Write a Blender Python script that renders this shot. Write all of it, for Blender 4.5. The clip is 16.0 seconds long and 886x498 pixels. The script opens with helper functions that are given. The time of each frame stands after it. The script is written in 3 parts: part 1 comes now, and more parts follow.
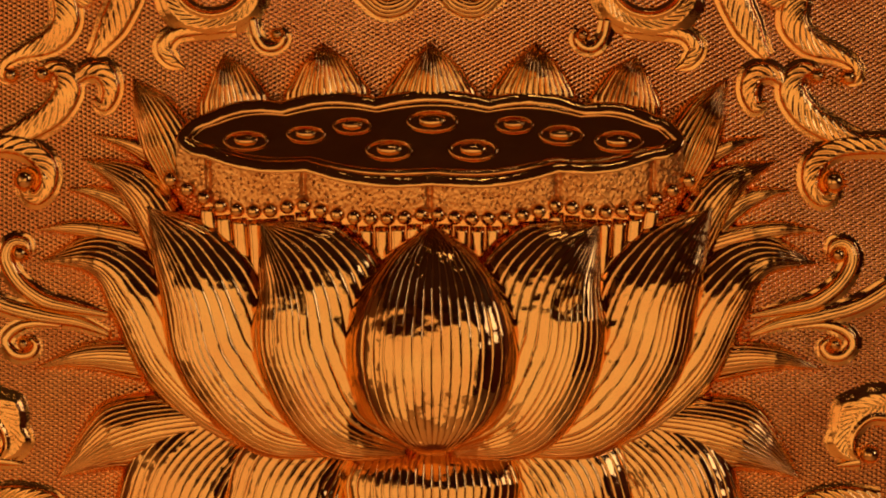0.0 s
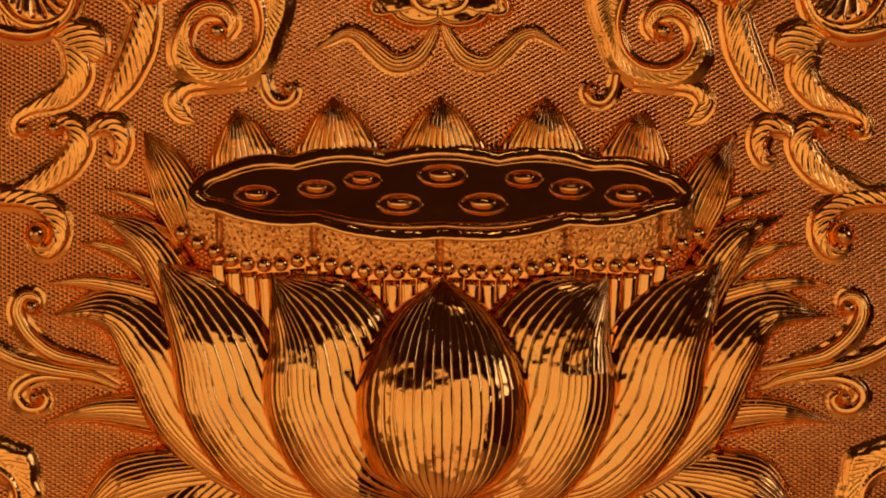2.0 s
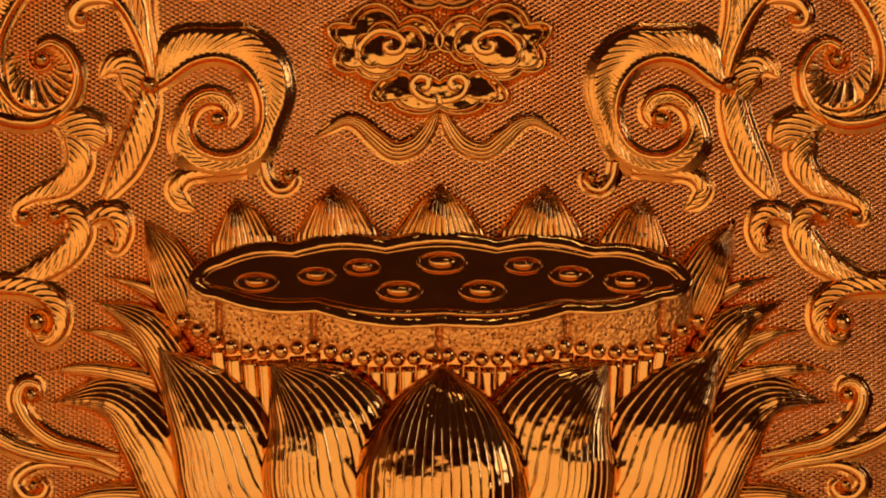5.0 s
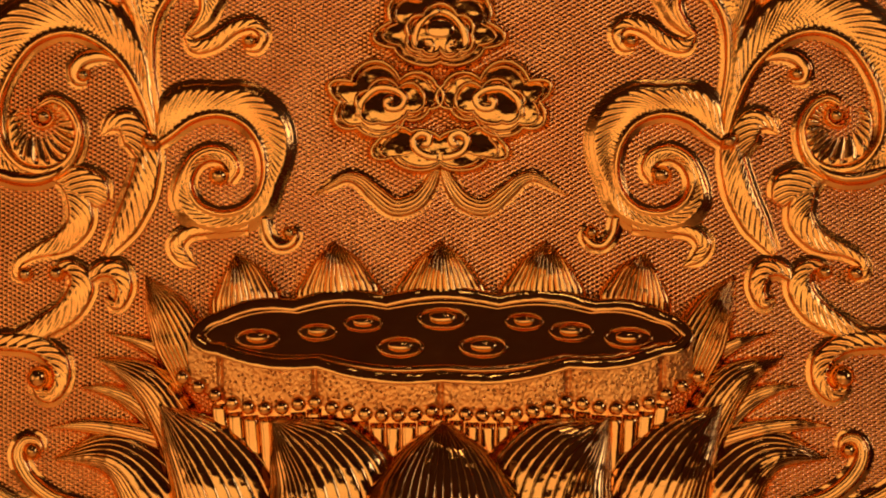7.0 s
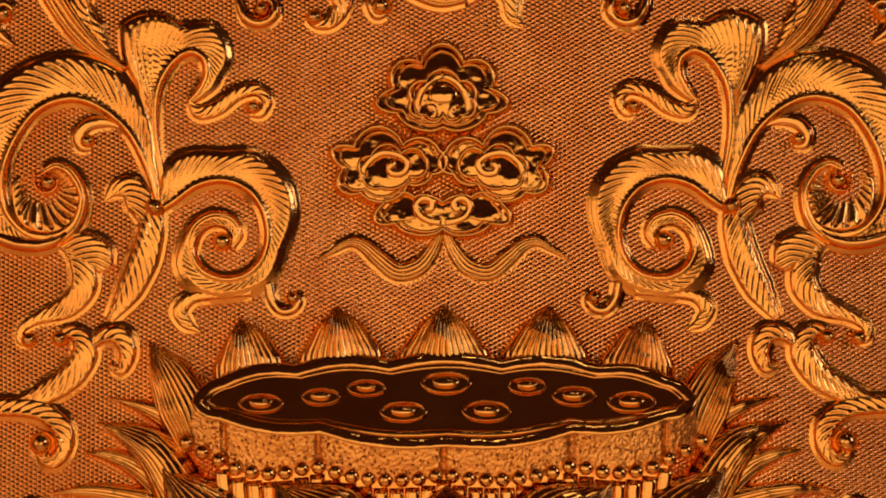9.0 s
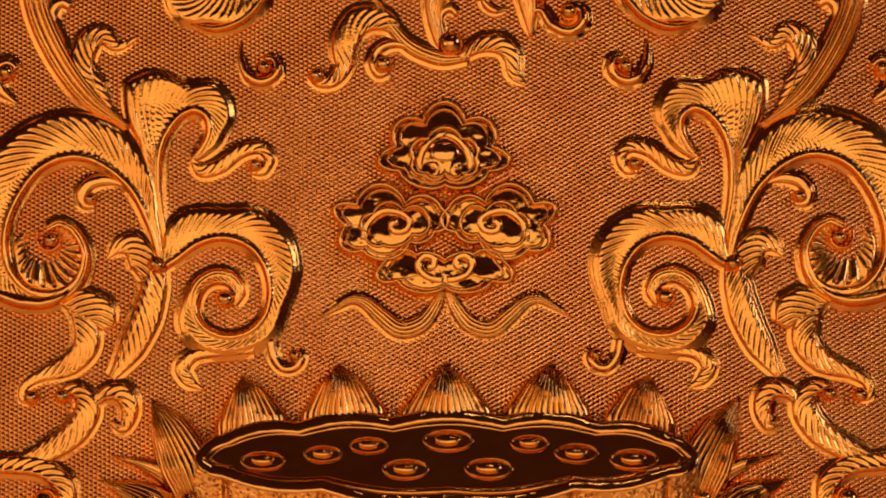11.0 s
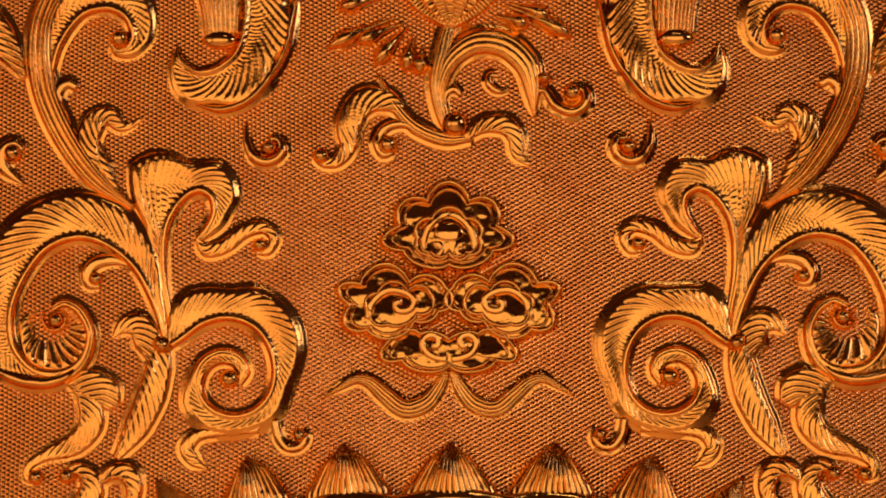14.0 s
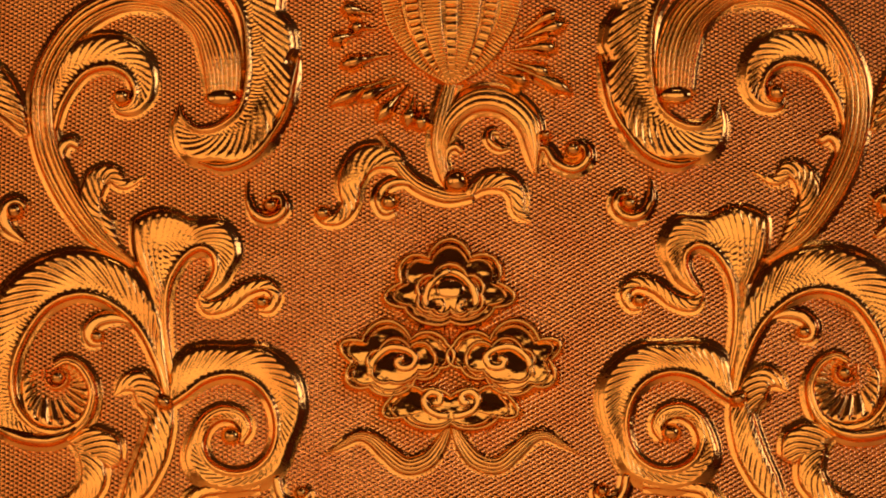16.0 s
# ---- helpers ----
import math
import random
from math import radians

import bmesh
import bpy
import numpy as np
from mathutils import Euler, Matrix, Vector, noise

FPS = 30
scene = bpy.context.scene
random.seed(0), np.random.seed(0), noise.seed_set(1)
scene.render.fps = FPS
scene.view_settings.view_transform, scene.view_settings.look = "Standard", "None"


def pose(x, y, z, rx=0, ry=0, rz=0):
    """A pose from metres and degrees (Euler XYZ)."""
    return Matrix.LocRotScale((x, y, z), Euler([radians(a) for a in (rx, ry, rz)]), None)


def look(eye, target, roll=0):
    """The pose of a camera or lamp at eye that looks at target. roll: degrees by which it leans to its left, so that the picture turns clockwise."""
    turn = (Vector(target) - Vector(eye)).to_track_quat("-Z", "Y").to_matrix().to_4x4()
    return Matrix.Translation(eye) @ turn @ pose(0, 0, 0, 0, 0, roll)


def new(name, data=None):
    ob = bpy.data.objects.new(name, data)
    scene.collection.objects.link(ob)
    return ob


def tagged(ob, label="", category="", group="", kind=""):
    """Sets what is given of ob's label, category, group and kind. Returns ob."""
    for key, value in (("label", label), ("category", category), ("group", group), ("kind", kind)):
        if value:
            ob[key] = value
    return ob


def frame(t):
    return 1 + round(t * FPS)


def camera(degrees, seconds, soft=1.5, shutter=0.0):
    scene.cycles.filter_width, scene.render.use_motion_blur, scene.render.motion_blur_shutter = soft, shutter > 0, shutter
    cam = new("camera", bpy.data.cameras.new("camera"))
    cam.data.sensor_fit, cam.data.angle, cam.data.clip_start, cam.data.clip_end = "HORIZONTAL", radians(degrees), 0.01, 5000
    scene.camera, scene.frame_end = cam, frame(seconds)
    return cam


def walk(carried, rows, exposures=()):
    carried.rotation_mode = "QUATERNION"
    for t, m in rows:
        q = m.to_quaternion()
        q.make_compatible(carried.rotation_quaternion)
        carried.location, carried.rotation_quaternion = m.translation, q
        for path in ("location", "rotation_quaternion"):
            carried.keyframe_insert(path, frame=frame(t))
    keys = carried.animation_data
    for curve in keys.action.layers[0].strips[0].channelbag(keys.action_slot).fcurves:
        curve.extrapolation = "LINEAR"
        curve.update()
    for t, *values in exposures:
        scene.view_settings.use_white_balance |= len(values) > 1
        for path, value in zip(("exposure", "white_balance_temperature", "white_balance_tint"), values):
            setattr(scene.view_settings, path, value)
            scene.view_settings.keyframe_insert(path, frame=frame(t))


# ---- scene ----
cam = camera(20.0, 16.0, soft=1.95)
# seconds, distance ahead of the panel, height, pitch, lean, turn: a tripod head tilting slowly upwards
ROWS = [
    (0.0, -1.33380, 1.40000, -2.760, -0.122, -0.264),
    (0.5, -1.33434, 1.39950, -2.388, -0.139, -0.175),
    (1.0, -1.33488, 1.39900, -2.054, -0.112, -0.079),
    (1.5, -1.33542, 1.39851, -1.746, -0.089, -0.035),
    (2.0, -1.33596, 1.39801, -1.450, -0.071, -0.027),
    (2.5, -1.33649, 1.39751, -1.138, -0.074, -0.026),
    (3.0, -1.33703, 1.39701, -0.805, -0.067, -0.024),
    (3.5, -1.33757, 1.39651, -0.436, 0.000, -0.022),
    (4.0, -1.33811, 1.39601, -0.058, 0.009, -0.032),
    (6.5, -1.34081, 1.39352, 1.694, 0.056, -0.037),
    (7.0, -1.34135, 1.39303, 2.029, 0.088, -0.021),
    (7.5, -1.34188, 1.39253, 2.376, 0.130, -0.004),
    (8.0, -1.34242, 1.39203, 2.759, 0.157, 0.019),
    (8.5, -1.34296, 1.39153, 3.157, 0.161, 0.026),
    (9.0, -1.34350, 1.39103, 3.590, 0.172, 0.046),
    (11.5, -1.34620, 1.38854, 5.265, 0.224, 0.102),
    (12.0, -1.34674, 1.38804, 5.562, 0.245, 0.115),
    (12.5, -1.34727, 1.38755, 5.912, 0.246, 0.134),
    (13.0, -1.34781, 1.38705, 6.266, 0.262, 0.154),
    (13.5, -1.34835, 1.38655, 6.599, 0.264, 0.171),
    (14.0, -1.34889, 1.38605, 6.903, 0.241, 0.177),
    (14.5, -1.34943, 1.38555, 7.260, 0.317, 0.180),
    (15.0, -1.34997, 1.38506, 7.617, 0.288, 0.198),
    (15.5, -1.35051, 1.38456, 7.957, 0.331, 0.200),
    (16.0, -1.35105, 1.38406, 8.274, 0.340, 0.203),
]
walk(cam, [(t, pose(0, y, z, 90 + pitch, 0, yaw) @ pose(0, 0, 0, 0, 0, -lean)) for t, y, z, pitch, lean, yaw in ROWS],
     exposures=[(0.0, -0.36), (4.0, -0.26), (6.5, -0.06), (9.0, 0.0), (16.0, 0.06)])

# ---- light: a wide warm glazed front behind the camera, a small pale window high to the east, a strip on the ceiling; added fills from the west and onto the floor ----
world = bpy.data.worlds.new("world")
scene.world = world
world.use_nodes = True
world.node_tree.nodes["Background"].inputs[0].default_value = (0.02, 0.012, 0.006, 1)
world.node_tree.nodes["Background"].inputs[1].default_value = 0.3


def area(name, eye, target, w, h, watts, colour):
    data = bpy.data.lights.new(name, "AREA")
    data.shape, data.size, data.size_y, data.energy, data.color = "RECTANGLE", w, h, watts, colour
    ob = new(name, data)
    ob.matrix_world = look(eye, target)
    return ob


area("warm_front_light", (-0.2, -3.3, 1.2), (-0.2, 0, 1.2), 3.8, 2.3, 35.5, (1.0, 0.66, 0.35))
# added spot: brightens the floor that the downward-facing edges mirror
lamp = bpy.data.lights.new("floor_fill_spot", "SPOT")
lamp.energy, lamp.color, lamp.spot_size, lamp.spot_blend, lamp.shadow_soft_size = 220, (1.0, 0.60, 0.33), math.radians(62), 0.35, 0.06
new("floor_fill_spot", lamp).matrix_world = look((-0.3, -1.05, 2.93), (-0.3, -1.051, 0))
# added fill, no window behind it: lifts the left-facing slopes
area("west_fill_light", (-2.15, -1.7, 1.35), (3, -1.7, 1.35), 1.7, 1.5, 9.5, (1.0, 0.66, 0.35))
area("ceiling_strip_light", (0.25, -0.85, 2.9), (0.25, -0.85, 0), 0.4, 0.08, 0.5, (1.0, 0.78, 0.55))
area("side_window_light", (2.5, -1.5, 2.35), (0, 0, 1.4), 1.1, 1.1, 11.0, (0.9, 0.84, 0.95))


# ---- materials ----
def gold(name, rough, colour, dark, grain, relief, wobble, pits=0, lump=42):
    m = bpy.data.materials.new(name)
    m.use_nodes = True
    nt = m.node_tree
    b = nt.nodes["Principled BSDF"]
    b.inputs["Metallic"].default_value = 1.0
    b.inputs["Specular Tint"].default_value = (1.0, 0.76, 0.55, 1)
    co = nt.nodes.new("ShaderNodeTexCoord")
    n1 = nt.nodes.new("ShaderNodeTexNoise")
    n1.inputs["Scale"].default_value, n1.inputs["Detail"].default_value = 38, 6
    n2 = nt.nodes.new("ShaderNodeTexNoise")
    n2.inputs["Scale"].default_value, n2.inputs["Detail"].default_value = grain, 4
    n3 = nt.nodes.new("ShaderNodeTexNoise")
    n3.inputs["Scale"].default_value, n3.inputs["Detail"].default_value = lump, 2.5
    for n in (n1, n2, n3):
        nt.links.new(co.outputs["Object"], n.inputs["Vector"])
    ramp = nt.nodes.new("ShaderNodeValToRGB")
    ramp.color_ramp.elements[0].position, ramp.color_ramp.elements[1].position = 0.32, 0.6
    ramp.color_ramp.elements[0].color, ramp.color_ramp.elements[1].color = (*dark, 1), (*colour, 1)
    nt.links.new(n1.outputs["Fac"], ramp.inputs["Fac"])
    nt.links.new(ramp.outputs["Color"], b.inputs["Base Color"])
    mr = nt.nodes.new("ShaderNodeMapRange")
    mr.inputs["To Min"].default_value, mr.inputs["To Max"].default_value = rough * 0.7, rough * 1.5
    nt.links.new(n2.outputs["Fac"], mr.inputs["Value"])
    nt.links.new(mr.outputs["Result"], b.inputs["Roughness"])
    bump1 = nt.nodes.new("ShaderNodeBump")
    bump1.inputs["Strength"].default_value, bump1.inputs["Distance"].default_value = 1.0, wobble
    nt.links.new(n3.outputs["Fac"], bump1.inputs["Height"])
    bump2 = nt.nodes.new("ShaderNodeBump")
    bump2.inputs["Strength"].default_value, bump2.inputs["Distance"].default_value = 1.0, relief
    nt.links.new(n2.outputs["Fac"], bump2.inputs["Height"])
    if pits:
        cells = nt.nodes.new("ShaderNodeTexVoronoi")
        cells.inputs["Scale"].default_value = pits
        nt.links.new(co.outputs["Object"], cells.inputs["Vector"])
        hole = nt.nodes.new("ShaderNodeMapRange")
        hole.inputs["From Min"].default_value, hole.inputs["From Max"].default_value = 0.08, 0.34
        nt.links.new(cells.outputs["Distance"], hole.inputs["Value"])
        nt.links.new(hole.outputs["Result"], bump2.inputs["Height"])
    nt.links.new(bump1.outputs["Normal"], bump2.inputs["Normal"])
    nt.links.new(bump2.outputs["Normal"], b.inputs["Normal"])
    return m


def plain(name, colour, rough):
    m = bpy.data.materials.new(name)
    m.use_nodes = True
    nt = m.node_tree
    b = nt.nodes["Principled BSDF"]
    b.inputs["Roughness"].default_value = rough
    n = nt.nodes.new("ShaderNodeTexNoise")
    n.inputs["Scale"].default_value, n.inputs["Detail"].default_value = 6, 8
    ramp = nt.nodes.new("ShaderNodeValToRGB")
    ramp.color_ramp.elements[0].color = (*[c * 0.7 for c in colour], 1)
    ramp.color_ramp.elements[1].color = (*colour, 1)
    nt.links.new(n.outputs["Fac"], ramp.inputs["Fac"])
    nt.links.new(ramp.outputs["Color"], b.inputs["Base Color"])
    return m


GOLD = gold("polished_gold", 0.085, (0.80, 0.42, 0.12), (0.76, 0.35, 0.095), 420, 0.00005, 0.0024)
LEAF = gold("chased_gold", 0.13, (0.92, 0.46, 0.12), (0.84, 0.36, 0.085), 520, 0.00016, 0.0005)
SHEET = gold("punched_gold", 0.15, (0.88, 0.37, 0.105), (0.76, 0.275, 0.075), 600, 0.00010, 0.0004)
EMBOSSED = gold("embossed_gold", 0.1, (0.80, 0.42, 0.115), (0.74, 0.35, 0.085), 420, 0.00006, 0.0034, lump=55)
STIPPLE = gold("stippled_gold", 0.28, (0.86, 0.40, 0.11), (0.74, 0.30, 0.07), 300, 0.0009, 0.0010, pits=420)
# surfaces of the unseen room, dark and pale to shape the gold's reflections
DARK_WALL = plain("dark_reflected_wall", (0.17, 0.037, 0.013), 0.9)
DARK_CEILING = plain("dark_reflected_ceiling", (0.05, 0.011, 0.004), 0.8)
BOUNCE_WALL = plain("pale_bounce_wall", (0.55, 0.34, 0.18), 0.9)
BOUNCE_FLOOR = plain("pale_bounce_floor", (0.74, 0.53, 0.33), 0.2)

# ---- panel plane: millimetres across and up from the tip of the pod's middle back petal ----
PX, PZ = -0.0009, 1.4439
MM = 0.001


def mesh(name, grid_u, grid_v, grid_h, material, parent=None, label="", sign=1, closed=False):
    """A smooth sheet over a grid of places across, up and proud of the panel."""
    r, c = grid_u.shape
    co = np.stack([sign * grid_u * MM + PX, -grid_h * MM, grid_v * MM + PZ], -1).reshape(-1, 3)
    i = np.arange(r * c).reshape(r, c)
    if closed:
        i = np.concatenate([i, i[:, :1]], 1)
    f = np.stack([i[:-1, :-1], i[:-1, 1:], i[1:, 1:], i[1:, :-1]], -1).reshape(-1, 4)
    a = co[f[:, 2]] - co[f[:, 0]]
    b = co[f[:, 3]] - co[f[:, 1]]
    if np.cross(a, b)[:, 1].sum() > 0:
        f = f[:, ::-1]
    me = bpy.data.meshes.new(name)
    me.vertices.add(len(co))
    me.vertices.foreach_set("co", co.ravel())
    me.loops.add(f.size)
    me.loops.foreach_set("vertex_index", np.ascontiguousarray(f).ravel().astype(np.int32))
    me.polygons.add(len(f))
    me.polygons.foreach_set("loop_start", np.arange(0, f.size, 4, dtype=np.int32))
    me.polygons.foreach_set("use_smooth", np.ones(len(f), dtype=bool))
    me.update(calc_edges=True)
    me.materials.append(material)
    ob = new(name, me)
    if parent:
        ob.parent = parent
    if label:
        tagged(ob, label)
    return ob


def thing(name, label, category, group="", kind=""):
    return tagged(new(name), label, category, group, kind)


def spline(pts, n):
    """A smooth line through a few points: places, and how far along the points each one lies."""
    p = np.array(pts, float)
    p = np.vstack([2 * p[0] - p[1], p, 2 * p[-1] - p[-2]])
    out, at = [], []
    for k in range(len(p) - 3):
        a, b, c, d = p[k:k + 4]
        t = np.linspace(0, 1, 24, endpoint=False)[:, None]
        out.append(0.5 * (2 * b + (c - a) * t + (2 * a - 5 * b + 4 * c - d) * t ** 2 + (3 * b - a - 3 * c + d) * t ** 3))
        at.append(k + t[:, 0])
    out.append(p[-2:-1])
    at.append([len(p) - 3.0])
    q, at = np.vstack(out), np.concatenate(at)
    far = np.concatenate([[0], np.cumsum(np.hypot(*np.diff(q, axis=0).T))])
    s = np.linspace(0, far[-1], n)
    return np.stack([np.interp(s, far, q[:, 0]), np.interp(s, far, q[:, 1])], 1), np.interp(s, far, at), s


def along(values, at, last):
    """Values spread evenly over the points of a line, eased between them."""
    v = np.atleast_1d(np.array(values, float))
    if len(v) == 1:
        return np.full(len(at), v[0])
    return np.interp(at / last * (len(v) - 1), np.arange(len(v)), v)


def smooth(a, times):
    for _ in range(times):
        a = np.concatenate([a[:1], (a[:-2] + 2 * a[1:-1] + a[2:]) / 4, a[-1:]])
    return a


def blade(name, parent, pts, left, right, high, base=0.0, ribs=0, flute=0.0, pitch=5.4, slant=1.4, rim=0.0, dome=3.0,
          depth=0.35, lobes=0.0, lobe_len=30.0, material=None, sign=1, label="", ns=0, sides=(1, 1), lift=0.0, swap=False, fillet=1.0, line=0.11, dish=2.4, squash=0.47):
    """A petal, leaf or stem: a line with a width to either side, domed, with ribs from end to end or slanting flutes."""
    rough_len = np.hypot(*np.diff(np.array(pts, float), axis=0).T).sum()
    n = ns or int(max(28, min(760, rough_len / (pitch / 10.0 if flute else 2.2))))
    c, at, s = spline(pts, n)
    last = len(pts) - 1
    wl, wr = smooth(along(left, at, last), n // 14), smooth(along(right, at, last), n // 14)
    h, b = squash * smooth(along(high, at, last), n // 14), along(base, at, last)
    low = np.max(b) < 2.5
    if low and fillet and squash < 1:
        # the foot of the metal stands outside the chased edge
        wl = np.maximum(wl - (2.6 if sides == (1, 0) else 1.1), 0.7 * wl)
        wr = np.maximum(wr - 1.1, 0.72 * wr)
    t = np.gradient(c, axis=0)
    t = np.stack([smooth(t[:, 0], 3), smooth(t[:, 1], 3)], 1)
    t /= np.maximum(np.hypot(t[:, 0], t[:, 1]), 1e-9)[:, None]
    nrm = np.stack([-t[:, 1], t[:, 0]], 1) * (-1 if swap else 1)
    m = int(max(22, ribs * 9)) if ribs else int(max(22, (wl.max() + wr.max()) / 0.5))
    x = np.linspace(-1, 1, m + 1)
    q = np.sin(x * math.pi / 2) * 0.7 + x * 0.3
    if ribs:
        # columns close together at each chased line
        one = np.array([-0.5, -0.3, -0.09, -0.04, 0.0, 0.04, 0.09, 0.3])
        q = np.concatenate([[-1, -0.985, -0.96], ((np.arange(1, ribs)[:, None] + one).ravel() / ribs) * 2 - 1, [1 - 1 / ribs, 0.96, 0.985, 1]])
        q = np.unique(np.clip(q, -1, 1))
        m = len(q) - 1
    if lobes:
        wl = wl * (1 - lobes * np.abs(np.sin(math.pi * s / lobe_len)) ** 6)
    w = np.where(q[None, :] > 0, wl[:, None], wr[:, None])
    off = q[None, :] * w
    prof = (1 - np.abs(q) ** dome) ** (0.75 if low else 0.5)
    prof = np.repeat(prof[None, :], n, 0)
    if flute and sides == (1, 0):
        # a flat leaf whose edges roll over within a few millimetres
        roll = np.minimum(np.where(q[None, :] > 0, 7.0, 2.6), 0.7 * w)
        prof = 1 - np.clip((np.abs(off) - (w - roll)) / np.maximum(roll, 1e-6), 0, 1) ** 2
    hh = h[:, None] * prof
    if flute and sides == (1, 0):
        hh = hh - dish * np.clip(1 - off / np.maximum(wl, 1e-6)[:, None], 0, 1) * np.clip(off / 1.5, 0, 1) * np.clip(wl / 14.0, 0.1, 1)[:, None]
    if rim and sides == (1, 0):
        # a smooth inner lip, parted from the flutes by a chased line
        hh = hh - 0.14 * h[:, None] * np.exp(-((off - 0.5) / 0.45) ** 2)
    if rim and sides != (1, 0):
        hh = hh + rim * h[:, None] * np.exp(-((q[None, :] + 0.45) / 0.25) ** 2) - 0.25 * rim * h[:, None] * np.exp(-((q[None, :] - 0.25) / 0.35) ** 2)
    if lift:
        hh = hh + lift * h[:, None] * q[None, :] * prof ** 0.5
    edge = np.clip(prof * 1.6, 0, 1)
    if ribs:
        ph = (q * 0.5 + 0.5) * ribs
        d = np.abs(ph - np.round(ph))
        ends = np.clip(np.minimum(wl, wr) / 6.0, 0.25, 1)[:, None]
        rng = np.random.RandomState(ribs * 7 + n)
        strip = np.clip(np.floor(ph).astype(int), 0, ribs - 1)
        lean, phase, wave = rng.normal(0, 0.16, ribs), rng.uniform(0, 6.3, ribs), rng.uniform(0.08, 0.17, ribs)
        beat = lean[strip] * (ph - strip - 0.5) + 0.11 * np.sin(s[:, None] * wave[strip] + phase[strip]) + 0.05 * np.sin(s[:, None] * 2.3 * wave[strip] + 2 * phase[strip])
        hh = hh + beat * ends * edge * np.clip(d / 0.12, 0, 1)[None, :] ** 2
        hh = hh - depth * ends * edge * np.exp(-(d / line) ** 2)[None, :]
    if flute:
        if sides == (1, 0):
            out = np.clip((off - 0.9) / 0.8, 0, 1) * np.clip((w - off - 3.6) / 1.4, 0, 1)
            inward = np.clip((-off - 0.9) / 0.8, 0, 1) * np.clip((w + off - 1.4) / 1.0, 0, 1) * np.clip((wr - 4.6) / 1.0, 0, 1)[:, None]
            out = np.maximum(out, inward)
            sweep = slant * 1.55 * (np.sqrt(14.0 * np.abs(off) + 4.0) - 2.0)
            ph = (s[:, None] - sweep) / (pitch * 0.8) + 0.16 * np.sin(s[:, None] * 0.13 + off * 0.11) + 0.07 * np.sin(s[:, None] * 0.61 - off * 0.31)
        else:
            out = np.clip((0.84 - np.abs(q)) / 0.2, 0, 1)[None, :]
            ph = (s[:, None] - slant * off) / pitch
        wide = np.clip(np.maximum(wl, wr) / 5.0, 0.15, 1)[:, None]
        gap = np.abs(ph - np.round(ph))
        cut = 1.15 * (4 * gap ** 2) + 0.4 * np.exp(-((0.5 - gap) / 0.1) ** 2)
        hh = hh - flute * out * wide * cut * (0.85 + 0.3 * np.sin(s[:, None] * 0.17 + off * 0.3))
    if flute:
        # the unevenness of hand chasing
        rough = np.random.RandomState(n + m).normal(0, 1, hh.shape)
        for _ in range(2):
            rough[1:-1] = (rough[:-2] + rough[1:-1] + rough[2:]) / 3
        hh = hh + 0.03 * rough * np.clip(prof * 3 - 1, 0, 1)
    g_u = c[:, :1] + nrm[:, :1] * off
    g_v = c[:, 1:] + nrm[:, 1:] * off
    g_h = b[:, None] + hh
    # turned-in sides, down to the sheet
    if low and fillet:
        # the metal rises from the ground in a smooth hollow curve, with no punching on it
        foot = 0.28 * h[:, None]
        g_h = b[:, None] + hh * (0.72 if squash < 1 else 0.8) + foot
        for d in (0.6, 1.4, 2.2, 3.0):
            e = np.minimum(1, np.maximum(wl, wr) / 2.5)[:, None] * d * fillet
            lo_w, hi_w = wr[:, None] + e, wl[:, None] + e
            up = 0.1 + (b[:, None] + foot - 0.1) * (1 - d / 3.0) ** 1.05
            g_u = np.concatenate([c[:, :1] - nrm[:, :1] * lo_w, g_u, c[:, :1] + nrm[:, :1] * hi_w], 1)
            g_v = np.concatenate([c[:, 1:] - nrm[:, 1:] * lo_w, g_v, c[:, 1:] + nrm[:, 1:] * hi_w], 1)
            g_h = np.concatenate([up, g_h, up], 1)
    g_u = np.concatenate([g_u[:, :1], g_u, g_u[:, -1:]], 1)
    g_v = np.concatenate([g_v[:, :1], g_v, g_v[:, -1:]], 1)
    g_h = np.concatenate([np.full((n, 1), -1.6), g_h, np.full((n, 1), -1.6)], 1)
    m = g_u.shape[1] - 3
    g_u = np.concatenate([g_u[:1], g_u, g_u[-1:]], 0)
    g_v = np.concatenate([g_v[:1], g_v, g_v[-1:]], 0)
    g_h = np.concatenate([np.full((1, m + 3), -1.6), g_h, np.full((1, m + 3), -1.6)], 0)
    return mesh(name, g_u, g_v, g_h, material or LEAF, parent, label, sign)


def boss(name, parent, at, ru, rv, high, base=0.0, material=None, sign=1, turn=0.0, seg=18, rings=8, label="", tilt=0.0):
    """A rounded boss: half a squashed ball."""
    a = np.linspace(0, 2 * math.pi, seg, endpoint=False)[None, :]
    e = np.linspace(0, math.pi / 2, rings)[:, None]
    x, y = ru * np.cos(e) * np.cos(a), rv * np.cos(e) * np.sin(a)
    h = base + high * np.sin(e) - tilt * y
    x, y, h = [np.concatenate([g[:1], g]) for g in (x, y, h)]
    h[0] = min(-1.6, base - 1)
    k, l = math.cos(turn), math.sin(turn)
    return mesh(name, at[0] + k * x - l * y, at[1] + l * x + k * y, h, material or GOLD, parent, label, sign, closed=True)


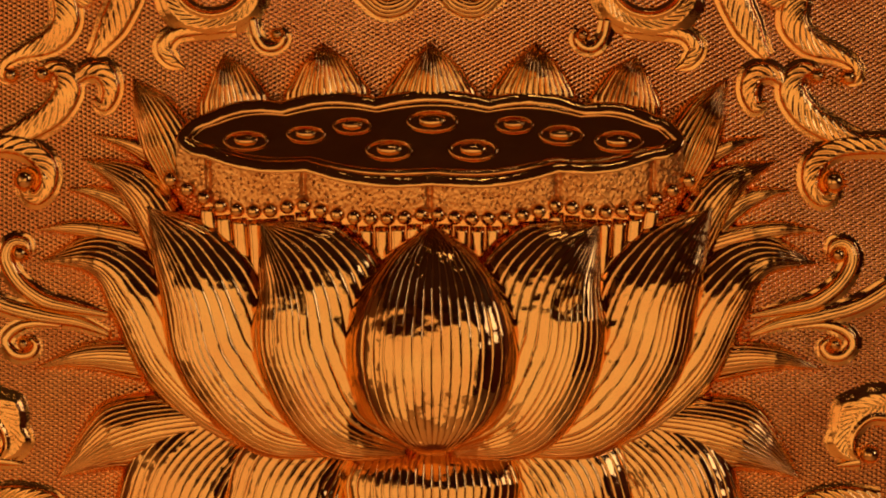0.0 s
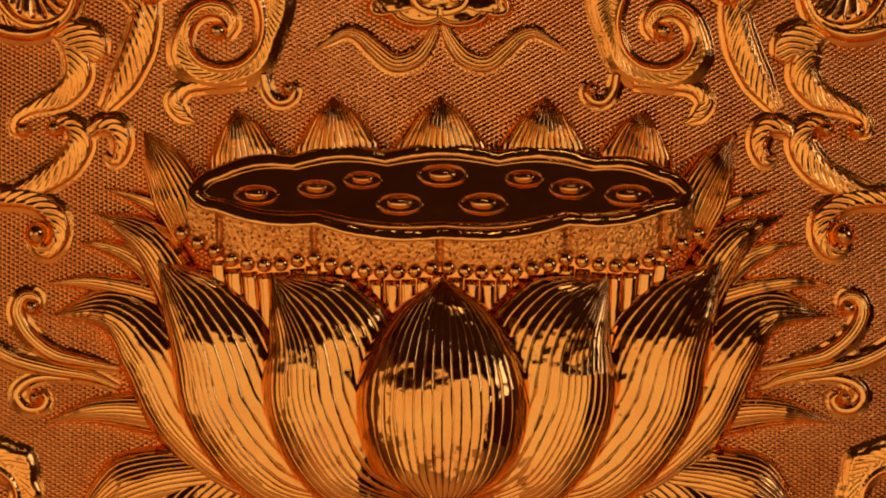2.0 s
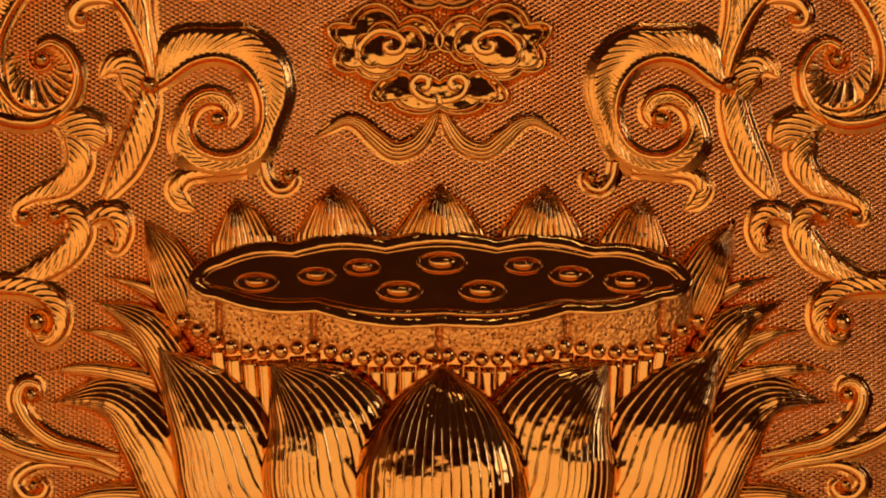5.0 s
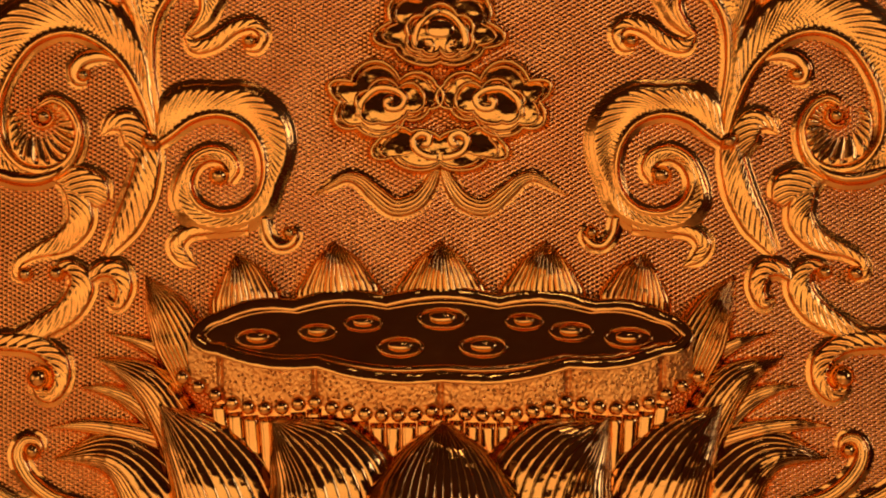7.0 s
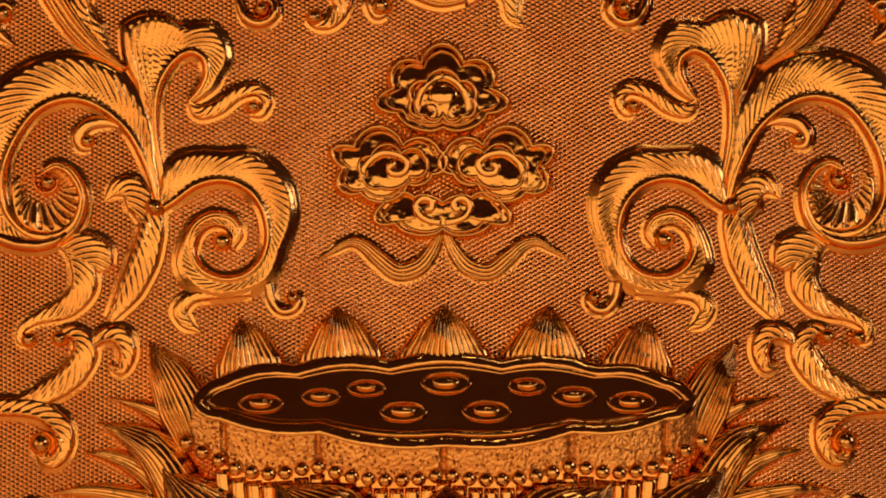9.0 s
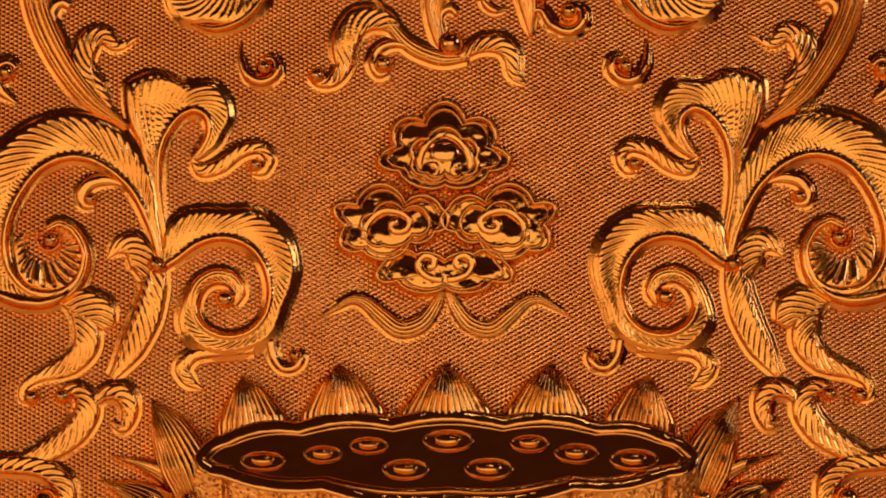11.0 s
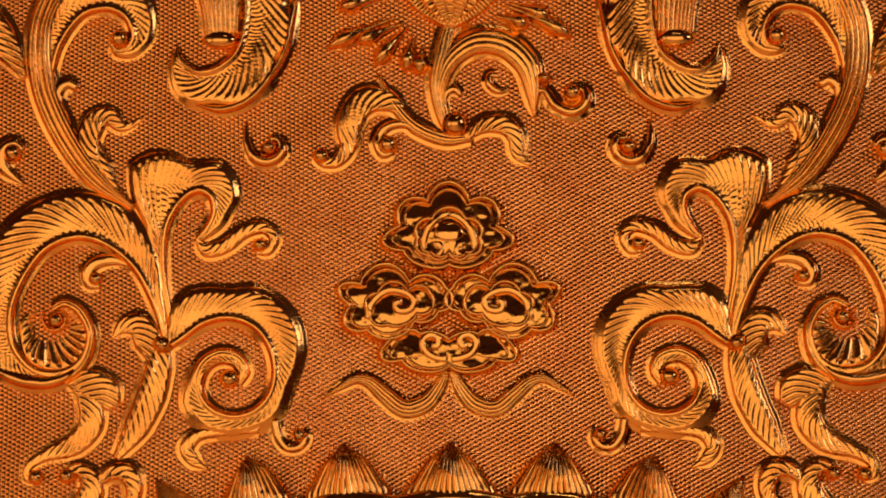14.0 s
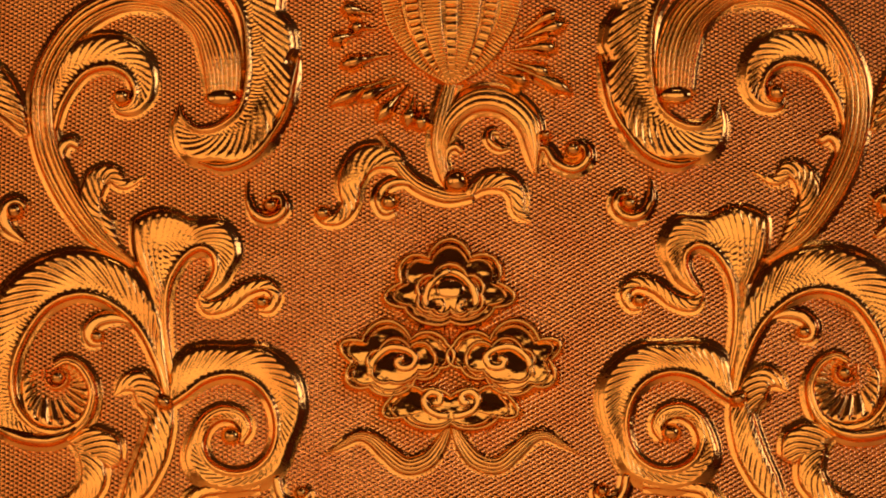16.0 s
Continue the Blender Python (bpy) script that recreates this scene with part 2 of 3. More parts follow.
def scallop(cusps, bulge, n=14, full=0.6):
    """A closed outline of arcs that bulge outwards between the cusps."""
    p = np.array(cusps, float)
    mid = p.mean(0)
    out = []
    for k in range(len(p)):
        a, b = p[k], p[(k + 1) % len(p)]
        t = np.linspace(0, 1, n, endpoint=False)[:, None]
        side = np.array([(b - a)[1], -(b - a)[0]])
        if side @ ((a + b) / 2 - mid) < 0:
            side = -side
        amount = bulge[k] if isinstance(bulge, (list, tuple)) else bulge
        out.append(a + (b - a) * (full * (0.5 - 0.5 * np.cos(math.pi * t)) + (1 - full) * t) + side * amount * np.sin(math.pi * t))
    return np.vstack(out)


def plate(name, parent, line, high, dish, rim, base=0.0, material=None, sign=1, centre=None, label="", steps=16, tilt=0.0):
    """A plate within a closed outline: a rounded rim round a dished or domed face."""
    mid = np.array(centre if centre is not None else line.mean(0))
    r = np.concatenate([np.linspace(0.004, 0.8, steps), np.linspace(0.82, 1.0, 12)])[:, None]
    # the scallops fade out towards the middle
    arm = line - mid
    far = np.hypot(arm[:, 0], arm[:, 1])
    mean = far.copy()
    for _ in range(60):
        mean = (np.roll(mean, 1) + 2 * mean + np.roll(mean, -1)) / 4
    reach = r ** 2 * 1.0 + (1 - r ** 2) * (mean / far)[None, :]
    u = mid[0] + r * arm[None, :, 0] * reach
    v = mid[1] + r * arm[None, :, 1] * reach
    h = base + high * np.exp(-((r - 0.945) / (0.03 + 0.02 * rim)) ** 2) + dish * (1 - np.clip(r / 0.9, 0, 1) ** 2) + 0 * u
    h = h - tilt * (v - mid[1])
    edge = h[-1:].copy()
    for d in ((0.5, 1.1, 1.8, 2.6) if base < 6 else ()):
        k = 1 + (d + 0.5) / far[None, :]
        u = np.concatenate([u, mid[0] + arm[None, :, 0] * k])
        v = np.concatenate([v, mid[1] + arm[None, :, 1] * k])
        h = np.concatenate([h, 0.05 + (np.maximum(edge, 1) - 0.05) * (1 - d / 2.6) ** 1.3])
    u, v, h = [np.concatenate([g, g[-1:]]) for g in (u, v, h)]
    h[-1] = -1.6
    return mesh(name, u, v, h, material or GOLD, parent, label, sign, closed=True)


def loop_rim(name, parent, line, half, high, base, tilt=0.0, level=0.0, sign=1, material=None):
    """A rounded rim along a closed outline."""
    t = np.roll(line, -1, 0) - np.roll(line, 1, 0)
    t /= np.maximum(np.hypot(t[:, 0], t[:, 1]), 1e-9)[:, None]
    for _ in range(2):
        t = (np.roll(t, 1, 0) + 2 * t + np.roll(t, -1, 0)) / 4
    x = np.linspace(-1, 1, 13)[:, None]
    u = line[None, :, 0] - t[None, :, 1] * x * half
    v = line[None, :, 1] + t[None, :, 0] * x * half
    h = base + high * np.sqrt(1 - x ** 2) - tilt * (v - level)
    return mesh(name, u, v, h, material or GOLD, parent, "", sign, closed=True)


# ---- an unseen room added round the panel, toned for what the gold reflects ----
def slab(name, lo, hi, material, label, category):
    bm = bmesh.new()
    bmesh.ops.create_cube(bm, size=1)
    me = bpy.data.meshes.new(name)
    for v in bm.verts:
        v.co = [(a + b) / 2 + c * (b - a) for a, b, c in zip(lo, hi, v.co)]
    bm.to_mesh(me)
    bm.free()
    me.materials.append(material)
    return tagged(new(name, me), label, category, kind="structure")


slab("wall_north", (-2.2, 0.03, 0), (3, 0.2, 3), DARK_WALL, "unseen dark wall behind the gilt panel", "wall")
slab("wall_east", (3, -3.5, 0), (3.2, 0.2, 3), DARK_WALL, "unseen side wall, dark to deepen the right", "wall")
# unseen, kept pale so that it throws light on left-facing gold
slab("wall_west", (-2.4, -3.5, 0), (-2.2, 0.2, 3), BOUNCE_WALL, "unseen ochre side wall, pale to brighten the left", "wall")
slab("wall_south", (-2.4, -3.7, 0), (3.2, -3.5, 3), DARK_WALL, "unseen dark rear wall", "wall")
# unseen floor, pale and glossy to reflect light up into the relief
slab("floor", (-2.4, -3.7, -0.1), (3.2, 0.2, 0), BOUNCE_FLOOR, "unseen pale floor, brightens the lower edges", "floor")
# unseen ceiling, near black so that upward-facing gold mirrors darkness
slab("ceiling", (-2.4, -3.7, 3), (3.2, 0.2, 3.1), DARK_CEILING, "unseen dark ceiling, darkens upward-facing gold", "ceiling")

# ---- the punched sheet ----
panel = thing("relief_panel", "gilt metal relief panel with a punched dotted ground", "relief panel")


def ground_sheet():
    pu, pv = 2.34, 2.52
    uu, vv = np.meshgrid(np.arange(-424, 425) * pu / 4, np.arange(-403, 442) * pv / 4)
    # rounded beads in staggered columns, meeting in sharp creases
    away = []
    for du, dv in ((0, 0), (pu, pv / 2)):
        away.append((uu - du - 2 * pu * np.round((uu - du) / (2 * pu))) ** 2 + (vv - dv - pv * np.round((vv - dv) / pv)) ** 2)
    bead = np.minimum(*away)
    slow = np.sin(uu * 0.021 + 1.3) * np.cos(vv * 0.017) * 0.25 + np.sin(uu * 0.05 + vv * 0.043) * 0.1
    h = 0.45 - 0.27 * bead + slow
    # the rows wander, as they were punched by hand
    uj = uu + 0.35 * np.sin(vv * 0.09 + 0.6) + 0.3 * np.sin(vv * 0.031)
    vj = vv + 0.35 * np.sin(uu * 0.08 + 1.1) + 0.3 * np.sin(uu * 0.027)
    sheet = mesh("punched_ground", uj, vj, h, SHEET, panel)
    sheet.data.polygons.foreach_set("use_smooth", np.zeros(len(sheet.data.polygons), dtype=bool))


ground_sheet()

# ---- scrolls, the same on either side ----
for sign in (-1, 1):
    s = -sign
    low = thing("acanthus_scroll", "gilt acanthus scroll with fluted leaves and a rolled tip", "scroll ornament", "acanthus scrolls")
    blade("scroll_leaf", low, [(-153.9, 52.2), (-144.8, 57.7), (-132.7, 66.2), (-119.1, 69.2), (-105.5, 64.9), (-96.4, 54.0), (-93.1, 39.4), (-96.4, 25.8), (-106.1, 16.8), (-119.1, 15.0), (-130.5, 20.7), (-135.7, 31.9), (-132.7, 43.4), (-123.6, 49.2), (-113.7, 47.0), (-109.7, 39.5), (-113.6, 32.8)],
          [3, 8, 15, 20, 22, 20, 17.5, 21, 22, 22, 21, 18, 14, 11, 12, 13, 12, 12, 13, 14, 13, 13, 9, 6, 5, 4.5, 4.5, 4, 4, 3.5, 3.5, 3, 3], [3.6, 3.6, 3.6, 3.6, 3.6, 3.6, 3.6, 3.6, 3.6, 3.6, 3.8, 5, 6.5, 7, 7, 6, 4], [4, 8, 10, 11, 11, 10, 9, 9, 9, 9, 9, 7, 6, 6, 5, 5, 4], flute=1.1, pitch=4.5, slant=1.1, rim=0.35, dome=5, sides=(1, 0), sign=s)
    boss("roll", low, (-118.2, 35.8), 5.9, 5.2, 7.2, sign=s)
    blade("hook", low, [(-94.0, 13.7), (-91.9, 4.7), (-87.3, -1.1), (-81.3, -1.1), (-77.7, 3.1), (-80.4, 7.1)], 3.2, 3.2, [6, 6, 6, 6, 5], material=GOLD, sign=s)
    boss("roll", low, (-80.7, 5.2), 3.9, 3.9, 6.0, sign=s)
    blade("tail_leaf", low, [(-102.4, 9.2), (-120.6, 7.7), (-134.1, 5.6), (-140.8, -1.3), (-137.1, -8.3), (-129.6, -12.8)], [4, 4, 4, 5, 4, 0.5], [4, 4, 4, 5, 4, 0.5], [5, 5, 5, 4, 2], flute=0.6, dome=4, sign=s)
    blade("stem", low, [(-154.5, 57.7), (-156.3, 42.6), (-160.5, 25.9), (-168.3, 9.3), (-178.5, -6.4)], [5, 8, 9, 8, 3], [5, 8, 9, 8, 3], [5, 7, 7, 6, 3], flute=0.8, rim=0.3, dome=5, sign=s)
    blade("leaflet", low, [(-158.4, 42.6), (-162.1, 56.2), (-168.4, 63.8), (-175.7, 63.2), (-181.7, 57.7)], [3, 9, 7, 4, 0.5], [3, 9, 9, 6, 0.5], [5, 6, 6, 4, 2], flute=0.8, dome=5, sign=s)
    boss("bud", low, (-154.5, 54.1), 6, 4.5, 9, sign=s, turn=-0.6)

    big = thing("acanthus_scroll", "large gilt acanthus scroll with a wide fluted leaf", "scroll ornament", "acanthus scrolls")
    blade("scroll_leaf", big, [(-152.2, 56.1), (-158.6, 77.5), (-169.5, 96.9), (-185.9, 109.9), (-201.9, 113.4), (-218.1, 107.0), (-230.0, 91.6), (-236.7, 73.2), (-235.4, 54.3), (-224.4, 40.2), (-208.6, 37.1), (-197.1, 45.0), (-193.1, 59.3), (-198.2, 71.5), (-206.8, 76.8), (-214.1, 73.8)],
          [2, 8, 18, 25, 27, 27, 27, 27, 25, 8, 6, 5, 4, 4, 3.5, 3], [3, 4, 4, 4, 4, 4, 4, 4, 4, 5, 6, 5, 4, 4, 3.5, 3], [4, 8, 10, 10, 10, 10, 10, 10, 10, 9, 9, 9, 9, 8, 7, 6],
          flute=1.2, pitch=4.8, slant=1.1, rim=0.35, dome=5, sides=(1, 0), sign=s, swap=True)
    blade("spiral_fan", big, [(-219.6, 72.6), (-218.8, 66.4), (-215.1, 62.1), (-210.2, 62.1), (-206.6, 65.8), (-207.3, 70.7), (-211.0, 72.5)], [9, 15, 23, 24, 15, 10, 6], 1.5, [6, 7.5, 8.5, 9, 9, 8, 7],
          flute=1.3, pitch=1.9, slant=0.1, rim=0.3, dome=5, sides=(1, 0), sign=s, swap=True, fillet=0, ns=170, dish=5)
    boss("roll", big, (-211.8, 67.6), 4.6, 4.4, 6.5, sign=s)
    blade("rolled_edge", big, [(-247, 44), (-238, 38), (-227, 34.5), (-215, 34), (-205, 37.5), (-199, 45)], [1, 4.5, 5.5, 5, 4, 1], [1, 4, 4.5, 4.5, 3.5, 1], [8, 13, 14, 14, 12, 6], material=GOLD, sign=s, dome=2.4)
    blade("side_leaf", big, [(-206.7, 35.1), (-196.1, 34.1), (-185.5, 29.0), (-180.4, 20.8)], [4, 9, 10, 5], [3, 9, 10, 5], [5, 7, 7, 5], flute=0.9, dome=6, sign=s)
    blade("tail_leaf", big, [(-203.7, 34.8), (-194.6, 26.0), (-192.4, 11.8), (-201.4, 0.9), (-216.5, -5.1), (-225.2, -10.6), (-226.1, -16.9), (-221.0, -19.0)], [3, 7, 8, 7, 4, 3, 3, 2], [3, 7, 8, 7, 4, 3, 3, 2], [5, 6, 6, 5, 5, 4, 4, 3], flute=0.7, dome=5, sign=s)
    boss("roll", big, (-221.6, -16.6), 4.4, 4.2, 6.0, sign=s)
    blade("hook", big, [(-171.5, 96.6), (-181.2, 100.2), (-190.3, 99.3), (-195.7, 93.6), (-193.9, 87.2), (-187.9, 86.3)], [0.5, 4, 5, 5, 4, 2], [0.5, 4, 4, 4, 4, 2], [2, 5, 6, 6, 5, 3], material=GOLD, sign=s)
    boss("roll", big, (-190.9, 89.9), 4.2, 3.9, 6.0, sign=s)

    fan = thing("acanthus_leaf", "gilt fan-shaped acanthus leaf with a curled tail", "leaf ornament", "acanthus leaves")
    blade("fan_leaf", fan, [(-150.2, 68.9), (-154.7, 93.4), (-153.9, 116.4), (-146.4, 131.8), (-136.3, 138.5), (-128.0, 134.8), (-126.2, 125.5), (-130.4, 116.6), (-136.2, 111.1)],
          [3, 5, 8, 10, 13, 27, 37, 31, 16, 21, 18, 15, 10, 9, 6, 4, 3], [2, 3.5, 4, 4, 4, 4, 4, 4, 2], [3, 6, 9, 10, 10, 9, 8, 6, 4], flute=1.1, pitch=3.8, slant=1.1, rim=0.35, dome=5, sides=(1, 0), sign=s)
    blade("tail_leaf", fan, [(-136.2, 111.7), (-130.9, 105.5), (-120.9, 107.7), (-110.8, 115.3), (-100.4, 117.1), (-94.9, 111.5), (-98.0, 104.8), (-104.1, 104.2)], [2, 5, 5, 5, 5, 4, 3.5, 2], [2, 5, 5, 5, 4, 3, 3, 2], [4, 5, 5, 6, 6, 6, 5, 3], flute=0.6, dome=4, sign=s)
    boss("roll", fan, (-102.2, 107.9), 4.2, 3.9, 6.0, sign=s)

    tall = thing("acanthus_scroll", "tall gilt acanthus scroll with a long curving stem", "scroll ornament", "acanthus scrolls")
    blade("stem", tall, [(-170.9, 128.4), (-192.6, 145.6), (-210.0, 170.6), (-220.7, 197.3), (-222.5, 225.7), (-214.5, 247.9), (-199.2, 265.3), (-177.6, 274.8), (-154.2, 273.1)],
          [2, 7, 8, 8, 8, 8, 9, 10, 10], [2, 7, 8, 8, 8, 8, 7, 6, 6], [4, 8, 9, 9, 9, 9, 8, 5, 1], rim=0.3, dome=4, ribs=5, depth=1.0, sign=s)
    blade("tongue", tall, [(-177.6, 281.2), (-154.2, 277.8), (-135.4, 263.4), (-126.5, 244.3), (-124.1, 222.7)], [8, 13, 14, 14, 12], [6, 8, 9, 11, 10], [8, 8, 8, 8, 7], ribs=9, depth=0.9, dome=5, sign=s)
    boss("rolled_tip", tall, (-124.4, 220.6), 9.5, 5.0, 4.5, base=1.5, sign=s)
    blade("scroll_leaf", tall, [(-129.4, 295.3), (-113.6, 269.7), (-109.7, 247.4), (-110.2, 228.3), (-114.7, 213.2), (-126.1, 203.8), (-137.9, 202.6), (-145.7, 208.9), (-147.9, 218.4)],
          [22, 27, 29, 29, 29, 27, 21, 10, 1], [4, 4, 4, 4, 4, 4, 4, 4, 1], [9, 11, 11, 11, 11, 11, 9, 7, 3], flute=1.1, pitch=4.8, slant=1.1, rim=0.3, dome=6, sides=(1, 0), sign=s, lobes=0.16, lobe_len=24)
    blade("rolled_edge", tall, [(-82.5, 244), (-85.5, 231), (-89, 215), (-96, 201.5), (-107.5, 188), (-122.5, 182), (-137, 185)],
          [1, 2.5, 3.8, 2.4, 2.2, 3.6, 2.4, 3.4, 4.2, 2.8, 3.6, 4.2, 2.6, 1], [1, 3, 3, 3, 3, 3, 1], [7, 13, 13, 13, 13, 13, 7], material=GOLD, sign=s, dome=2.2, swap=True)
    blade("inner_leaf", tall, [(-217.4, 200.4), (-212.4, 219.3), (-200.9, 235.1), (-187.0, 239.5), (-176.1, 235.0), (-171.3, 225.5), (-173.3, 217.3), (-180.1, 214.8), (-183.9, 219.2)],
          [2, 16, 21, 21, 19, 14, 9, 4, 2], [3, 4, 4, 4, 4, 4, 4, 4, 3], [4, 8, 9, 9, 9, 8, 7, 6, 4], flute=1.1, pitch=4.8, slant=1.1, rim=0.35, dome=5, sides=(1, 0), sign=s)
    boss("roll", tall, (-179.3, 221.7), 5.5, 5.2, 7.2, sign=s)
    blade("hook", tall, [(-203.7, 159.7), (-211.1, 178.4), (-212.6, 191.6), (-207.7, 197.3), (-202.1, 194.7)], [1, 3, 4, 4, 3], [1, 3, 4, 4, 3], [3, 5, 6, 6, 4], material=GOLD, sign=s)
    blade("leaflet", tall, [(-180.2, 136.2), (-194.4, 158.1), (-192.5, 174.6), (-184.5, 178.9), (-177.0, 173.3), (-164.8, 178.2)], [1, 8, 8, 6, 3, 0.6], [1, 6, 7, 6, 4, 0.6], [3, 7, 7, 6, 4, 2], flute=0.8, dome=5, sign=s)
    blade("leaflet", tall, [(-177.1, 133.1), (-187.2, 151.8), (-190.5, 167.4)], [1, 5, 1], [1, 5, 1], [4, 6, 3], flute=0.6, dome=3, sign=s)
    blade("hook", tall, [(-109.8, 175.5), (-109.4, 163.9), (-105.0, 155.5), (-97.3, 153.6), (-90.6, 158.5), (-91.9, 165.4), (-97.4, 166.0)], [1.2, 3.2, 3.8, 3.9, 3.8, 3.6, 2], [1.2, 3.2, 3.8, 3.9, 3.8, 3.6, 2], [2.5, 7, 8, 8, 8, 7, 5], material=GOLD, sign=s)
    boss("roll", tall, (-97.7, 161.0), 4.7, 4.4, 7.2, sign=s)

    edge = thing("acanthus_leaf", "small gilt rolled leaf", "leaf ornament", "acanthus leaves")
    blade("leaf", edge, [(-230.7, 141.7), (-240.7, 149.9), (-242.8, 158.3), (-236.7, 163.6), (-231.7, 159.8)], [1, 4, 5, 5, 4], [1, 5, 5, 4, 3], [3, 6, 7, 7, 5], material=GOLD, sign=s)
    boss("roll", edge, (-236.6, 158.9), 5.2, 5.2, 7.2, sign=s)
    edge = thing("acanthus_leaf", "gilt fluted leaf springing from a stem", "leaf ornament", "acanthus leaves")
    blade("leaf", edge, [(-231.3, 200.5), (-238.7, 216.3), (-249.9, 232.2), (-265.7, 241.8)], [2, 10, 16, 14], [2, 7, 9, 9], [4, 8, 9, 8], flute=0.9, rim=0.3, dome=6, sign=s)

    twin = thing("acanthus_leaf", "pair of small gilt rolled leaves", "leaf ornament", "acanthus leaves")
    blade("leaf", twin, [(-207.9, -17.8), (-201.3, -12.5), (-194.2, -15.4), (-191.8, -24.4), (-199.3, -36.3), (-214.4, -45.9), (-230.9, -51.4)], [2, 4, 6, 8, 8, 7, 4], [2, 4, 6, 8, 8, 7, 4], [4, 6, 7, 7, 6, 6, 4], flute=0.8, rim=0.2, dome=5, sign=s)
    boss("roll", twin, (-204.9, -16.0), 4.7, 4.4, 7.2, sign=s)
    blade("leaf", twin, [(-190.3, -21.4), (-181.3, -15.4), (-173.2, -16.0), (-169.4, -24.3), (-172.4, -32.7), (-178.4, -30.3)], [3, 6, 8, 6, 4, 2], [3, 4, 5, 5, 4, 2], [5, 7, 7, 7, 6, 4], flute=0.8, rim=0.2, dome=5, sign=s)

    side = thing("acanthus_scroll", "gilt rolled scroll at the panel's edge", "scroll ornament", "acanthus scrolls")
    blade("leaf", side, [(-252.3, -53.4), (-234.3, -53.4), (-216.2, -55.5), (-204.8, -63.9), (-203.0, -74.5), (-208.7, -81.4), (-214.7, -77.5), (-215.6, -71.2)], [8, 7, 8, 8, 6, 5, 4, 2], [6, 5, 5, 5, 5, 5, 4, 2], [7, 8, 8, 8, 8, 7, 6, 4], flute=0.8, rim=0.2, dome=5, sign=s)
    boss("roll", side, (-214.4, -71.8), 6.5, 6.5, 8.4, sign=s)
    vine = thing("vine_tendril", "gilt curling vine tendril beside the lotus", "tendril", "vine tendrils")
    blade("stem", vine, [(-169.6, -143.7), (-189.2, -139.8), (-205.7, -135.6), (-218.6, -125.6), (-224.7, -113.6), (-221.6, -105.2), (-214.7, -105.5), (-212.6, -111.5)], [2, 4, 5, 5, 5, 4, 4, 2], [2, 4, 5, 5, 5, 4, 4, 2], [4, 6, 7, 7, 7, 6, 6, 4], ribs=3, depth=0.6, material=GOLD, sign=s)
    boss("roll", vine, (-216.8, -110.6), 4.7, 4.7, 7.2, sign=s)
    blade("stem", vine, [(-246.3, -127.1), (-228.3, -137.7), (-207.2, -143.7), (-186.1, -147.6), (-169.6, -154.2)], [5, 5, 5, 4, 2], [5, 5, 5, 4, 2], [6, 6, 6, 5, 3], ribs=3, depth=0.6, material=GOLD, sign=s)
    blade("hook", vine, [(-195.2, -149.7), (-210.2, -148.2), (-220.8, -151.2), (-225.9, -157.8), (-220.8, -164.8), (-212.6, -165.1), (-209.0, -159.6), (-213.2, -155.7)], [1, 3, 4, 4, 4, 4, 3, 2], [1, 3, 3, 3, 3, 3, 3, 2], [2, 4, 5, 6, 6, 6, 5, 3], material=GOLD, sign=s)
    boss("roll", vine, (-215.6, -158.7), 3.9, 3.9, 6.0, sign=s)
    corner = thing("acanthus_scroll", "gilt lobed acanthus scroll at the panel's edge", "scroll ornament", "acanthus scrolls")
    blade("scroll_leaf", corner, [(-250.0, -198.4), (-237.7, -196.7), (-230.1, -200.3), (-225.3, -207.3), (-224.7, -215.4), (-229.0, -221.5)],
          [17, 18, 18, 17, 20, 17, 13, 15, 11, 7, 2], [3.6, 3.6, 3.6, 3.6, 3.6, 2], [9, 10, 10, 9, 8, 5], flute=1.0, pitch=4.0, slant=1.1, rim=0.35, dome=5, sides=(1, 0), sign=s)
    blade("hook", corner, [(-230.0, -221.3), (-222.6, -222.4), (-216.4, -223.8)], [3.5, 3, 0.5], [3.5, 2.6, 0.5], [6, 6, 2], material=GOLD, sign=s)
    boss("roll", corner, (-235.0, -217.3), 5.6, 5.2, 6.5, sign=s)
    corner = thing("acanthus_leaf", "gilt rolled leaf below the lotus", "leaf ornament", "acanthus leaves")
    blade("leaf", corner, [(-241.1, -241.2), (-220.0, -239.6), (-202.0, -242.6), (-190.0, -253.2)], [5, 6, 5, 2], [6, 9, 8, 3], [6, 8, 8, 4], flute=0.9, dome=5, sign=s)

# ---- the lotus ----
lotus = thing("lotus_pedestal", "polished gilt lotus flower with ribbed petals and a seed pod", "lotus")


def petal(pts, left, right, high, base, ribs, sides_too=True, depth=0.36, dome=2.5, lift=0.0, line=0.06):
    # drawn in a little towards the middle, as its edge stands proud of the sheet
    k = 1 - np.max(base) / 1334.0
    pts = [(0.9 + (u - 0.9) * k, -44 + (v + 44) * k) for u, v in pts]
    for s in ((1, -1) if sides_too else (1,)):
        blade("petal", lotus, pts, left, right, high, base, ribs=ribs, depth=depth, dome=dome, material=GOLD, sign=s, lift=lift, line=line, squash=1.0, fillet=0)


